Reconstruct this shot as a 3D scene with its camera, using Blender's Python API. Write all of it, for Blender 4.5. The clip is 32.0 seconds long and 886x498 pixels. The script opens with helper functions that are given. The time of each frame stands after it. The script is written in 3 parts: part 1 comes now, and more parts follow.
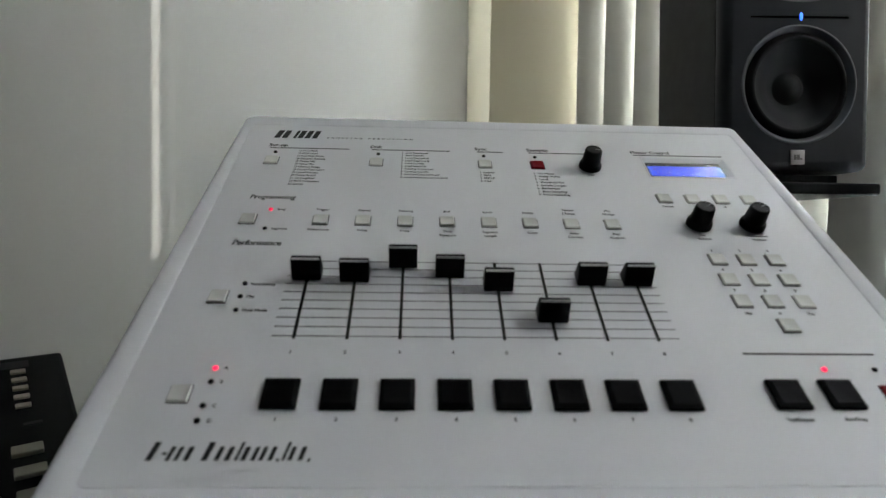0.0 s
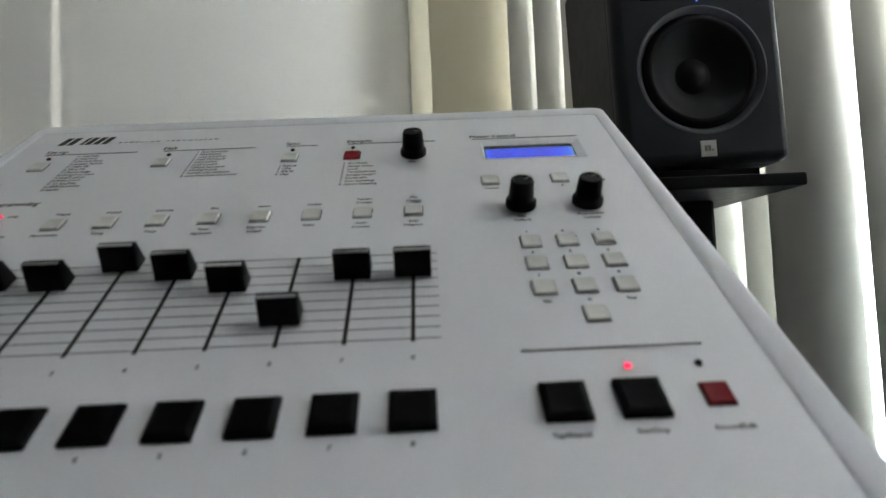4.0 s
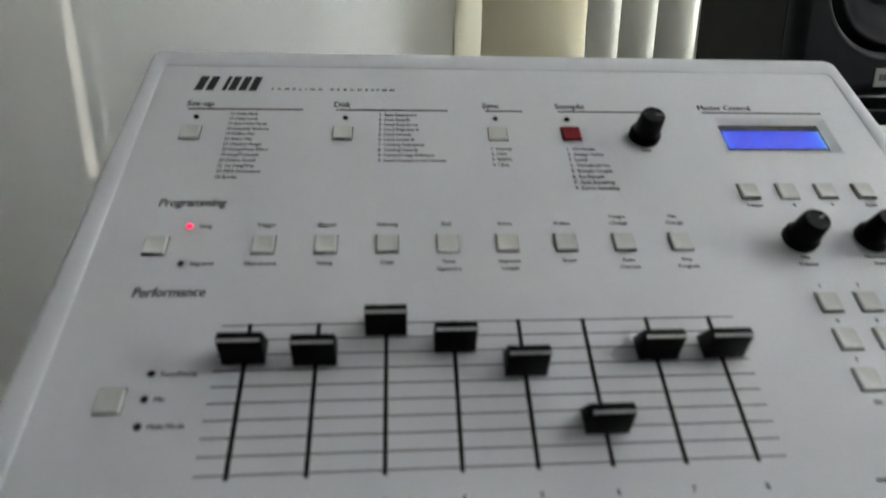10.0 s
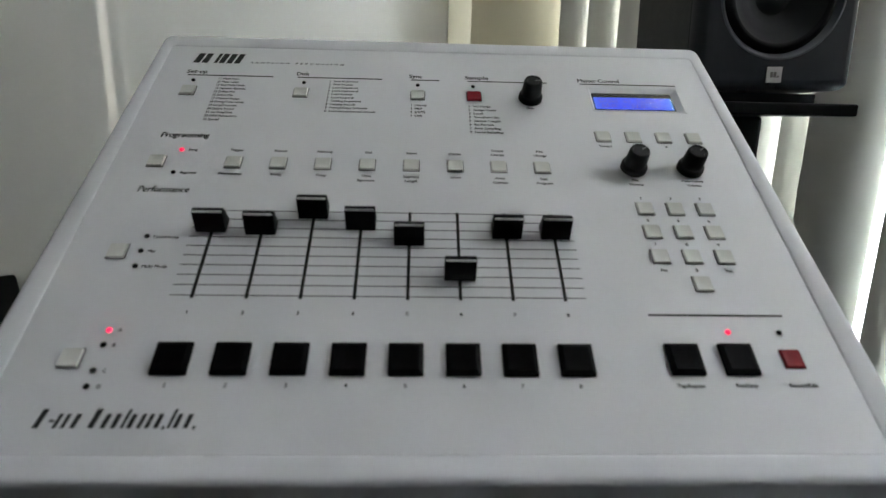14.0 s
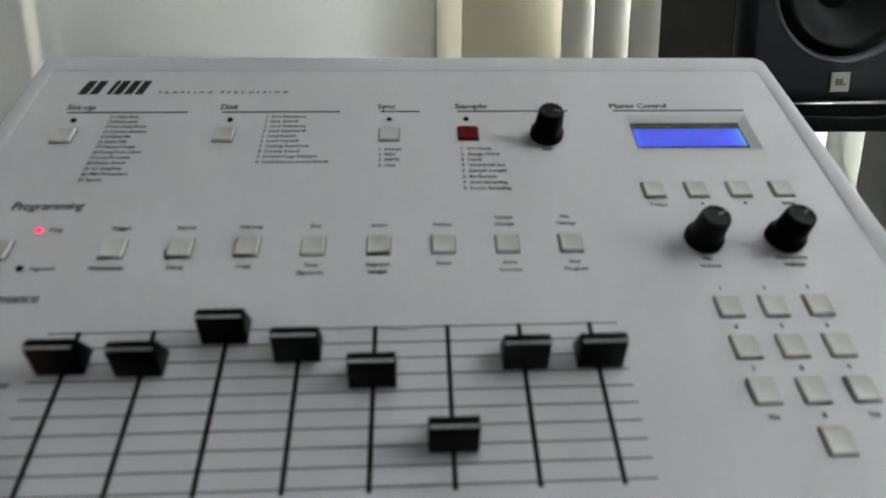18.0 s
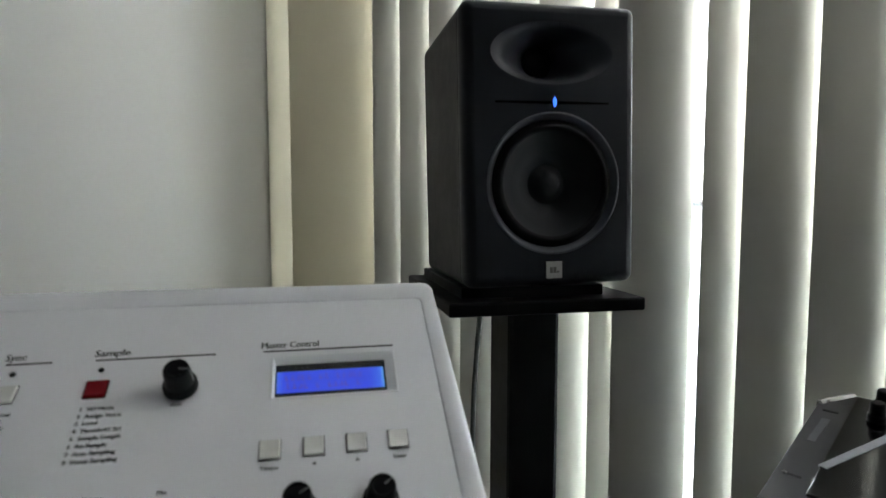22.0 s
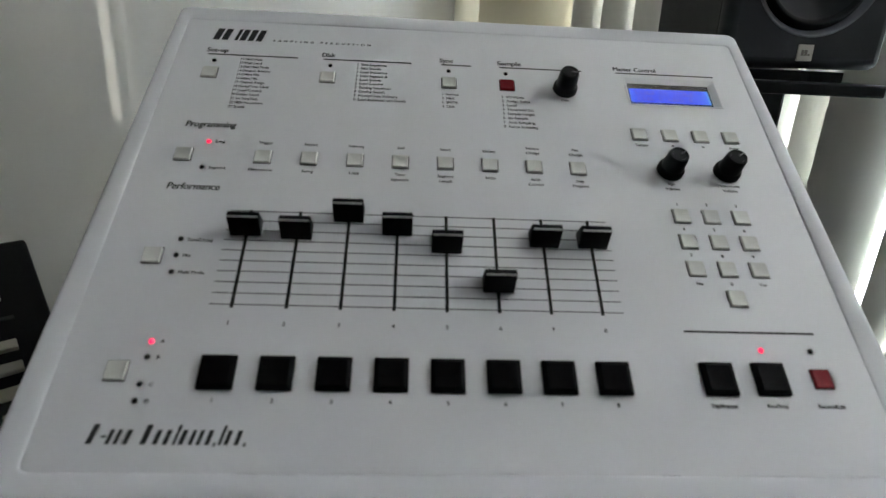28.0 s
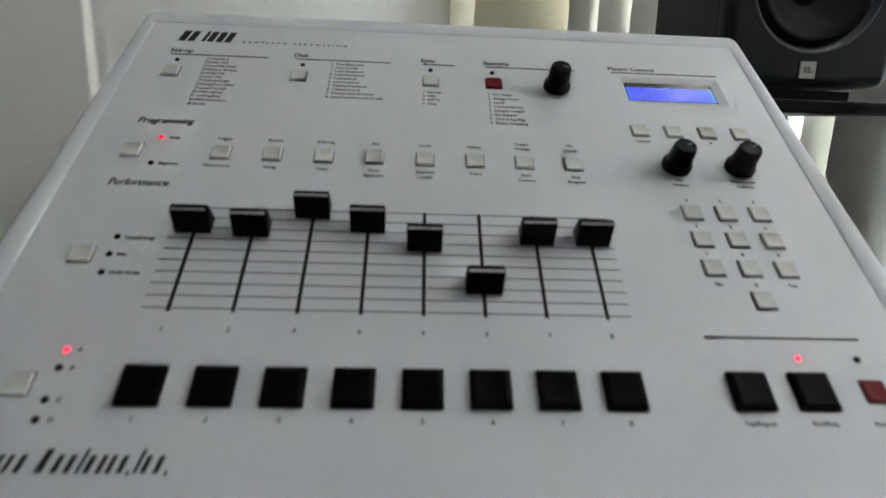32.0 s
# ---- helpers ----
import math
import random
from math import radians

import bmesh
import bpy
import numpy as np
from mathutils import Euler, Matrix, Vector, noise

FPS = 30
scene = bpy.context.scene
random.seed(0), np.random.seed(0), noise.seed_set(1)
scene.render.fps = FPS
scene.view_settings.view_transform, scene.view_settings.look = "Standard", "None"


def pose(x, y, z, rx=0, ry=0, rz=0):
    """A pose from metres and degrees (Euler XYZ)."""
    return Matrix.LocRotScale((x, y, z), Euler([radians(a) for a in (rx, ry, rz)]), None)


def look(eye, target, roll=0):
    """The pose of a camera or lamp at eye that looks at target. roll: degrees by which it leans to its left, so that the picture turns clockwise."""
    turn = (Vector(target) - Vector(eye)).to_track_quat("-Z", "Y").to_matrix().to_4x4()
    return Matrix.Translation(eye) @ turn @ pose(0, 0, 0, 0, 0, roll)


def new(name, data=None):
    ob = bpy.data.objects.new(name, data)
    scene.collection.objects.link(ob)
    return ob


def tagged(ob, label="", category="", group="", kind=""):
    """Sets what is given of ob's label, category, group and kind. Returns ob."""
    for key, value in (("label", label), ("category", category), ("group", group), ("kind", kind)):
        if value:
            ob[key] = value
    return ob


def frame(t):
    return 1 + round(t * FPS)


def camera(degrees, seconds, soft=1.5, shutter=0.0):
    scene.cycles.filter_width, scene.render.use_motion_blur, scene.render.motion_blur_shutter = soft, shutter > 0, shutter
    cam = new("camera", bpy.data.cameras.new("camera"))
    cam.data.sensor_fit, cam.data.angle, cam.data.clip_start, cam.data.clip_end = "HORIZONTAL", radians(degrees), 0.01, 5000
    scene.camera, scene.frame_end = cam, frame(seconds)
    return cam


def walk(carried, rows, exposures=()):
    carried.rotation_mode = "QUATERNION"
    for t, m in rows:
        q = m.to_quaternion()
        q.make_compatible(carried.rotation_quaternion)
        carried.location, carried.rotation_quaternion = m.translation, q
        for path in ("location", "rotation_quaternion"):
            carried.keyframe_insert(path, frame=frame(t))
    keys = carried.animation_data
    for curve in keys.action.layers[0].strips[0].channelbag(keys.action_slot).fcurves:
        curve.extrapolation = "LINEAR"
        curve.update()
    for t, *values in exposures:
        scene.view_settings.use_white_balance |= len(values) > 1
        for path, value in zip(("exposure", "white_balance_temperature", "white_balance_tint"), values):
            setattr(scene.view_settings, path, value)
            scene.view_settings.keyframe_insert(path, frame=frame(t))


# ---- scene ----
# Drum machine close-up: one desk-side corner with a window, blinds, a monitor speaker and two more machines.
cam = camera(75.5, 32.0, soft=1.35, shutter=0.5)
cam.data.dof.use_dof, cam.data.dof.focus_distance, cam.data.dof.aperture_fstop = True, 0.54, 8.5   # near things fall softly out of focus
ROWS = [
    (0.0, 0.0669, -0.3088, 0.9608, 87.83, -0.90, -2.35),
    (0.5, 0.0621, -0.2870, 0.9387, 90.22, -0.11, -2.56),
    (1.0, 0.0778, -0.2748, 0.9374, 91.97, 0.54, -2.39),
    (1.5, 0.1022, -0.2681, 0.9271, 92.90, 0.95, -2.36),
    (2.0, 0.1273, -0.2684, 0.9214, 94.43, 0.89, -2.22),
    (2.5, 0.1429, -0.2635, 0.9174, 93.80, 1.58, -1.66),
    (3.0, 0.1607, -0.2569, 0.9198, 93.44, 2.01, -1.02),
    (3.5, 0.1878, -0.2488, 0.9100, 92.87, 2.84, -0.44),
    (4.0, 0.2090, -0.2386, 0.9238, 93.31, 2.46, -1.05),
    (4.5, 0.2132, -0.2314, 0.9330, 93.68, 2.32, -0.49),
    (6.5, 0.2198, -0.1447, 0.9861, 79.34, 1.50, -2.13),
    (7.0, 0.2164, -0.1276, 1.0238, 77.41, 0.28, -2.55),
    (7.5, 0.1988, -0.1216, 1.0396, 78.33, -7.23, -2.32),
    (8.0, 0.1473, -0.1327, 1.0479, 76.89, -13.90, -0.64),
    (8.5, 0.1050, -0.1413, 1.0480, 76.09, -9.39, -2.14),
    (9.0, 0.0726, -0.1373, 1.0437, 76.95, -3.50, -4.17),
    (9.5, 0.0592, -0.1496, 1.0384, 78.18, -1.01, -4.40),
    (10.0, 0.0641, -0.1788, 1.0386, 73.60, -0.66, -4.07),
    (10.5, 0.0886, -0.1866, 1.0477, 69.93, 0.07, -2.59),
    (11.0, 0.0898, -0.1984, 1.0546, 67.24, -0.31, -3.29),
    (11.5, 0.0829, -0.2321, 1.0580, 65.82, -0.11, -2.76),
    (12.0, 0.1065, -0.2447, 1.0623, 67.04, -1.33, -2.61),
    (12.5, 0.1096, -0.2644, 1.0513, 67.58, -0.74, -3.33),
    (13.0, 0.0997, -0.2873, 1.0262, 69.50, -0.86, -3.42),
    (13.5, 0.1125, -0.2947, 1.0098, 74.02, -0.81, -2.63),
    (15.5, 0.1267, -0.2714, 0.9732, 78.97, -1.63, -1.51),
    (16.0, 0.1198, -0.2537, 0.9858, 79.23, -1.52, -1.46),
    (16.5, 0.1264, -0.2306, 0.9916, 80.82, -0.44, -2.17),
    (17.0, 0.1261, -0.2074, 1.0121, 78.35, -0.74, -2.51),
    (17.5, 0.1260, -0.1858, 1.0225, 74.27, -0.91, -2.80),
    (18.0, 0.1313, -0.1657, 1.0210, 76.68, 0.20, -2.70),
    (18.5, 0.1479, -0.1510, 1.0248, 79.73, -0.23, -2.85),
    (19.0, 0.1717, -0.1344, 1.0316, 85.79, -0.93, -6.91),
    (19.5, 0.2016, -0.1248, 1.0249, 88.18, -0.80, -9.54),
    (20.0, 0.2359, -0.1254, 1.0268, 90.95, 1.10, -11.54),
    (20.5, 0.2581, -0.1249, 1.0355, 90.14, 0.04, -12.52),
    (21.0, 0.2757, -0.1303, 1.0366, 90.91, 0.48, -12.91),
    (21.5, 0.2724, -0.1481, 1.0630, 86.55, 0.20, -12.62),
    (22.0, 0.2696, -0.1803, 1.1041, 85.87, -0.06, -12.70),
    (22.5, 0.2557, -0.2059, 1.1226, 86.54, -2.83, -12.20),
    (23.0, 0.2379, -0.2251, 1.1322, 86.41, -2.11, -11.82),
    (23.5, 0.2130, -0.2376, 1.1329, 85.35, 2.12, -11.75),
    (24.0, 0.1771, -0.2487, 1.1343, 83.58, 4.14, -11.24),
    (24.5, 0.1347, -0.2453, 1.1164, 79.35, 4.50, -10.30),
    (25.0, 0.1095, -0.2416, 1.1008, 72.53, 4.85, -10.28),
    (25.5, 0.1128, -0.2315, 1.0806, 69.78, 1.48, -8.37),
    (26.0, 0.1146, -0.2233, 1.0588, 68.42, -5.41, -4.41),
    (26.5, 0.1147, -0.2365, 1.0473, 67.40, -8.09, -0.31),
    (28.5, 0.0890, -0.2828, 1.0209, 73.02, -1.63, -3.05),
    (29.0, 0.1032, -0.2817, 1.0001, 76.03, -2.37, -2.64),
    (29.5, 0.1001, -0.2551, 0.9914, 77.94, -1.39, -4.64),
    (30.0, 0.1039, -0.2232, 0.9909, 78.75, -1.75, -4.42),
    (30.5, 0.1126, -0.1968, 0.9898, 79.81, -0.92, -4.23),
    (31.0, 0.1111, -0.1857, 0.9832, 80.82, -0.87, -3.94),
    (31.5, 0.1065, -0.2094, 0.9841, 80.31, -1.37, -3.41),
    (32.0, 0.1085, -0.2478, 0.9894, 76.84, -2.12, -2.63),
]
walk(cam, [(t, pose(x, y, z, rx, ry, rz)) for t, x, y, z, rx, ry, rz in ROWS], [(0, 0.08), (2, 0.03), (4, 0.00), (7, -0.02), (8, -0.01), (9, 0.11), (10, 0.10), (12, 0.16), (13, 0.13), (16, 0.09), (18, 0.10), (20, 0.00), (22, -0.22), (24, -0.32), (25, -0.20), (26, -0.07), (29, 0.10), (32, 0.12)])

# ---- light ----
ALPHA = radians(40)                      # turn of the room against the desk
CORNER = Vector((0.178, 1.135))          # the corner behind the machine
ALONG = Vector((math.sin(ALPHA), -math.cos(ALPHA)))    # window wall, away from the corner
INTO = Vector((-math.cos(ALPHA), -math.sin(ALPHA)))    # from the window wall into the room


def room(s, d, z):
    """s along the window wall from the corner, d into the room."""
    p = CORNER + ALONG * s + INTO * d
    return Vector((p.x, p.y, z))


ROOM_TURN = math.atan2(ALONG.y, ALONG.x)
world = bpy.data.worlds.new("sky")
scene.world = world
world.use_nodes = True
wn = world.node_tree.nodes
sky = wn.new("ShaderNodeTexSky")
sky.sky_type, sky.sun_disc = "NISHITA", False
SUN_TURN = radians(36.4)               # low sun, slanting in past the one gap in the blind
sun_way = room(0, math.sin(SUN_TURN), 0) - room(math.cos(SUN_TURN), 0, 0)
sun_way.z = -0.487
sun_way.normalize()
sky.sun_elevation = math.asin(-sun_way.z)
sky.sun_rotation = math.atan2(-sun_way.x, -sun_way.y)
world.node_tree.links.new(sky.outputs[0], wn["Background"].inputs[0])
wn["Background"].inputs[1].default_value = 0.12

sun_data = bpy.data.lights.new("sun", "SUN")
sun_data.energy, sun_data.angle, sun_data.color = 3.4, radians(0.3), (1.0, 0.97, 0.92)
sun = new("sun", sun_data)
sun.matrix_world = look((4, -1, 4), Vector((4, -1, 4)) + sun_way)

sky_data = bpy.data.lights.new("window_daylight", "AREA")
sky_data.shape, sky_data.size, sky_data.size_y, sky_data.energy, sky_data.color = "RECTANGLE", 1.75, 2.3, 600, (0.86, 0.91, 1.0)
sky_lamp = new("window_daylight", sky_data)
sky_lamp.matrix_world = look(room(0.925, -0.5, 1.5), room(0.925, 1.0, 1.2))


# ---- materials ----
def material(name, colour, rough=0.5, metal=0.0, vary=0.08, scale=40.0, bump=0.1, fine=400.0, coat=0.0, translucent=0.0, spec=0.5):
    m = bpy.data.materials.new(name)
    m.use_nodes = True
    nt = m.node_tree
    b = nt.nodes["Principled BSDF"]
    b.inputs["Roughness"].default_value, b.inputs["Metallic"].default_value = rough, metal
    b.inputs["Specular IOR Level"].default_value = spec
    b.inputs["Coat Weight"].default_value = coat
    co = nt.nodes.new("ShaderNodeTexCoord")
    big, small = nt.nodes.new("ShaderNodeTexNoise"), nt.nodes.new("ShaderNodeTexNoise")
    big.inputs["Scale"].default_value, small.inputs["Scale"].default_value = scale, fine
    big.inputs["Detail"].default_value, small.inputs["Detail"].default_value = 4, 3
    for n in (big, small):
        nt.links.new(co.outputs["Object"], n.inputs["Vector"])
    mix = nt.nodes.new("ShaderNodeMix")
    mix.data_type = "RGBA"
    mix.inputs["A"].default_value = (*[c * (1 - vary) for c in colour], 1)
    mix.inputs["B"].default_value = (*[min(1, c * (1 + vary)) for c in colour], 1)
    nt.links.new(big.outputs["Fac"], mix.inputs["Factor"])
    nt.links.new(mix.outputs["Result"], b.inputs["Base Color"])
    rr = nt.nodes.new("ShaderNodeMapRange")
    rr.inputs["To Min"].default_value, rr.inputs["To Max"].default_value = max(0.02, rough - 0.08), min(1, rough + 0.08)
    nt.links.new(big.outputs["Fac"], rr.inputs["Value"])
    nt.links.new(rr.outputs["Result"], b.inputs["Roughness"])
    if bump:
        bp = nt.nodes.new("ShaderNodeBump")
        bp.inputs["Strength"].default_value, bp.inputs["Distance"].default_value = bump, 0.0005
        nt.links.new(small.outputs["Fac"], bp.inputs["Height"])
        nt.links.new(bp.outputs["Normal"], b.inputs["Normal"])
    if translucent:
        tr = nt.nodes.new("ShaderNodeBsdfTranslucent")
        nt.links.new(mix.outputs["Result"], tr.inputs["Color"])
        ms = nt.nodes.new("ShaderNodeMixShader")
        ms.inputs[0].default_value = translucent
        nt.links.new(b.outputs[0], ms.inputs[1])
        nt.links.new(tr.outputs[0], ms.inputs[2])
        nt.links.new(ms.outputs[0], nt.nodes["Material Output"].inputs["Surface"])
    return m


def glow(name, colour, strength):
    m = bpy.data.materials.new(name)
    m.use_nodes = True
    b = m.node_tree.nodes["Principled BSDF"]
    b.inputs["Base Color"].default_value = (*[c * 0.5 for c in colour], 1)
    b.inputs["Emission Color"].default_value, b.inputs["Emission Strength"].default_value = (*colour, 1), strength
    return m


CASE = material("white_case_paint", (0.75, 0.755, 0.79), 0.58, vary=0.025, scale=18, bump=0.14, fine=1500, spec=0.35)
PANEL = material("white_panel_paint", (0.75, 0.755, 0.785), 0.5, vary=0.025, scale=14, bump=0.1, fine=1800)
INK = material("black_print", (0.012, 0.012, 0.014), 0.7, vary=0.2, bump=0)
GREY_INK = material("grey_print", (0.09, 0.09, 0.1), 0.7, vary=0.1, bump=0)
KEY = material("ivory_key_plastic", (0.68, 0.675, 0.645), 0.42, vary=0.04, scale=90, bump=0.08, fine=900)
RED_KEY = material("red_key_plastic", (0.20, 0.007, 0.012), 0.5, vary=0.12, scale=90, bump=0.05, spec=0.12)
PAD = material("black_pad_plastic", (0.0022, 0.0022, 0.0026), 0.5, vary=0.2, scale=90, bump=0.15, fine=1200, spec=0.045)
CAP = material("black_cap_plastic", (0.003, 0.003, 0.0035), 0.42, vary=0.2, scale=120, bump=0.1, fine=1200, spec=0.1)
SLOT = material("slot_black", (0.004, 0.004, 0.004), 0.8, bump=0)
BLACK_GAP = material("deep_black_gap", (0.0008, 0.0008, 0.0008), 0.9, bump=0, spec=0.05)
WHITE_LINE = material("white_line", (0.6, 0.6, 0.59), 0.5, bump=0)
GREY_LINE = material("grey_line", (0.17, 0.17, 0.17), 0.5, bump=0)
LED_OFF = material("dark_led_lens", (0.004, 0.0035, 0.004), 0.35, bump=0, spec=0.2)
LED_RED = glow("red_led", (1.0, 0.03, 0.1), 1.5)
LED_BLUE = glow("blue_led", (0.035, 0.15, 1.0), 2.6)
LCD_BLUE = glow("blue_backlight", (0.055, 0.11, 1.0), 0.95)
# the display is lit from its ends: the light falls off over a few millimetres
nt = LCD_BLUE.node_tree
where, along, ends = nt.nodes.new("ShaderNodeTexCoord"), nt.nodes.new("ShaderNodeSeparateXYZ"), nt.nodes.new("ShaderNodeValToRGB")
nt.links.new(where.outputs["Generated"], along.inputs[0])
nt.links.new(along.outputs["X"], ends.inputs[0])
ramp = ends.color_ramp
ramp.elements[0].color, ramp.elements[1].color = (0.09, 0.22, 0.95, 1), (0.16, 0.50, 1.0, 1)
for spot, tone in ((0.06, (0.05, 0.10, 0.84, 1)), (0.86, (0.05, 0.095, 0.84, 1)), (0.96, (0.06, 0.18, 0.92, 1))):
    ramp.elements.new(spot).color = tone
nt.links.new(ends.outputs[0], nt.nodes["Principled BSDF"].inputs["Emission Color"])
LCD_INK = glow("display_text", (0.20, 0.11, 0.72), 0.55)
LCD_FRAME = material("display_frame_black", (0.006, 0.006, 0.008), 0.4, bump=0)
# dark colour for the two unseen walls, so they bounce little light
LOW_BOUNCE = material("low_bounce_wall", (0.08, 0.078, 0.075), 0.7, vary=0.04, scale=2.5, bump=0.15, fine=220)
# the cream of wall_north, darkened in its colour to stand in for weaker light
SHADED_WALL = material("shaded_wall_paint", (0.302, 0.297, 0.268), 0.7, vary=0.03, scale=2.5, bump=0.15, fine=220)
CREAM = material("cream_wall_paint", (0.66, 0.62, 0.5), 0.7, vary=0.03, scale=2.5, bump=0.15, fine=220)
CEILING = material("ceiling_paint", (0.75, 0.74, 0.7), 0.8, vary=0.03, scale=3, bump=0.1, fine=200)
CARPET = material("dark_carpet", (0.05, 0.047, 0.044), 0.95, vary=0.25, scale=30, bump=0.6, fine=500)
SLAT = material("vinyl_slat", (0.61, 0.597, 0.538), 0.5, vary=0.03, scale=4, bump=0.06, fine=300, translucent=0.085)
EDGE_SLAT = material("vinyl_edge", (0.8, 0.78, 0.69), 0.5, vary=0.02, scale=3, bump=0.06, fine=300, translucent=0.12)
END_SLAT = material("vinyl_panel", (0.68, 0.63, 0.48), 0.5, vary=0.02, scale=3, bump=0.06, fine=300, translucent=0.036)
FRAME = material("window_frame_paint", (0.75, 0.75, 0.74), 0.4, vary=0.03, bump=0.05)
RAIL = material("aluminium_rail", (0.12, 0.125, 0.13), 0.4, metal=0.3, vary=0.05, bump=0.03)
CHARCOAL = material("charcoal_vinyl", (0.013, 0.013, 0.014), 0.5, vary=0.12, scale=60, bump=0.25, fine=1400, spec=0.15)
BAFFLE = material("dark_baffle_plastic", (0.0105, 0.012, 0.016), 0.45, vary=0.12, scale=50, bump=0.12, fine=1600, spec=0.22)
CONE = material("speaker_cone", (0.0024, 0.0029, 0.0044), 0.5, vary=0.2, scale=80, bump=0.12, fine=900, spec=0.2)
HORN = material("horn_plastic", (0.0125, 0.0148, 0.022), 0.4, vary=0.12, scale=50, bump=0.03, fine=1600, spec=0.4)
RUBBER = material("rubber_surround", (0.003, 0.003, 0.0036), 0.4, vary=0.15, scale=90, bump=0.05, spec=0.1)
RIM = material("woofer_rim", (0.024, 0.028, 0.04), 0.32, vary=0.1, scale=60, bump=0.02, spec=0.8)
BADGE = material("silver_badge", (0.42, 0.4, 0.38), 0.4, metal=0.6, vary=0.05, bump=0.03)
BADGE_INK = material("badge_mark", (0.12, 0.11, 0.1), 0.5, bump=0)
STAND = material("black_stand_steel", (0.003, 0.003, 0.0034), 0.42, vary=0.15, scale=60, bump=0.12, fine=900, spec=0.1)
MACHINE = material("dark_machine_plastic", (0.0042, 0.0042, 0.0046), 0.5, vary=0.12, scale=50, bump=0.15, fine=1200, spec=0.08)
SILVER = material("bare_metal", (0.5, 0.5, 0.5), 0.28, metal=0.9, vary=0.15, scale=90, bump=0.1, fine=900)
BAND = material("satin_band", (0.30, 0.31, 0.34), 0.4, metal=0.3, vary=0.25, scale=160, bump=0.1, fine=900)
GREY_METAL = material("grey_machine_metal", (0.0125, 0.0128, 0.0132), 0.42, metal=0.1, vary=0.1, scale=40, bump=0.1, fine=900)
SMOKED = material("smoked_panel", (0.006, 0.0065, 0.007), 0.10, vary=0.1, bump=0.01, spec=0.5)
TAN_KEY = material("tan_key_plastic", (0.21, 0.197, 0.16), 0.5, vary=0.06, scale=90, bump=0.06)
CABLE = material("black_cable_rubber", (0.008, 0.008, 0.008), 0.5, vary=0.1, bump=0.05)


# ---- builders ----
def part(name, bm, mat, parent=None, label="", smooth=None):
    me = bpy.data.meshes.new(name)
    bmesh.ops.recalc_face_normals(bm, faces=bm.faces)
    bm.to_mesh(me)
    bm.free()
    for m in mat if isinstance(mat, (list, tuple)) else (mat,):
        me.materials.append(m)
    if smooth is not None:
        me.polygons.foreach_set("use_smooth", [True] * len(me.polygons))
        me.set_sharp_from_angle(angle=radians(smooth))
    ob = new(name, me)
    if parent:
        ob.parent = parent
    if label:
        ob["label"] = label
    return ob


def share(ob, x, y, z=0.0, rz=0.0):
    """Another object on the same mesh, under the same parent."""
    o = ob.copy()
    scene.collection.objects.link(o)
    o.matrix_basis = pose(x, y, z, 0, 0, rz)
    return o


def box(bm, x0, x1, y0, y1, z0, z1, bevel=0.0, seg=2):
    r = bmesh.ops.create_cube(bm, size=1.0, matrix=Matrix.LocRotScale(((x0 + x1) / 2, (y0 + y1) / 2, (z0 + z1) / 2), None, (x1 - x0, y1 - y0, z1 - z0)))
    if bevel:
        edges = {e for v in r["verts"] for e in v.link_edges}
        bmesh.ops.bevel(bm, geom=list(edges), offset=bevel, segments=seg, profile=0.5, affect="EDGES")
    return bm


def a_box(*a, **k):
    return box(bmesh.new(), *a, **k)


def rings(bm, loops, cap_first=True, cap_last=True, closed=True):
    rows = [[bm.verts.new(p) for p in loop] for loop in loops]
    n = len(rows[0])
    for a, b in zip(rows, rows[1:]):
        for i in range(n if closed else n - 1):
            j = (i + 1) % n
            bm.faces.new((a[i], a[j], b[j], b[i]))
    if cap_first:
        bm.faces.new(rows[0][::-1])
    if cap_last:
        bm.faces.new(rows[-1])
    return bm


def lathe(profile, n=32, sx=1.0, sy=1.0, cap_first=True, cap_last=True):
    return rings(bmesh.new(), [[(r * sx * math.cos(2 * math.pi * i / n), r * sy * math.sin(2 * math.pi * i / n), z) for i in range(n)] for r, z in profile], cap_first, cap_last)


def rounded(x0, x1, y0, y1, r, z, n=6, flare=0.0):
    """A rounded outline; flare widens it towards y0."""
    pts = []
    for cx, cy, a in ((x1 - r, y1 - r, 0), (x0 + r, y1 - r, 90), (x0 + r, y0 + r, 180), (x1 - r, y0 + r, 270)):
        for i in range(n + 1):
            b = radians(a + 90 * i / n)
            px, py = cx + r * math.cos(b), cy + r * math.sin(b)
            k = flare * (y1 - py) / (y1 - y0)
            pts.append((px + (k if px > (x0 + x1) / 2 else -k), py, z))
    return pts


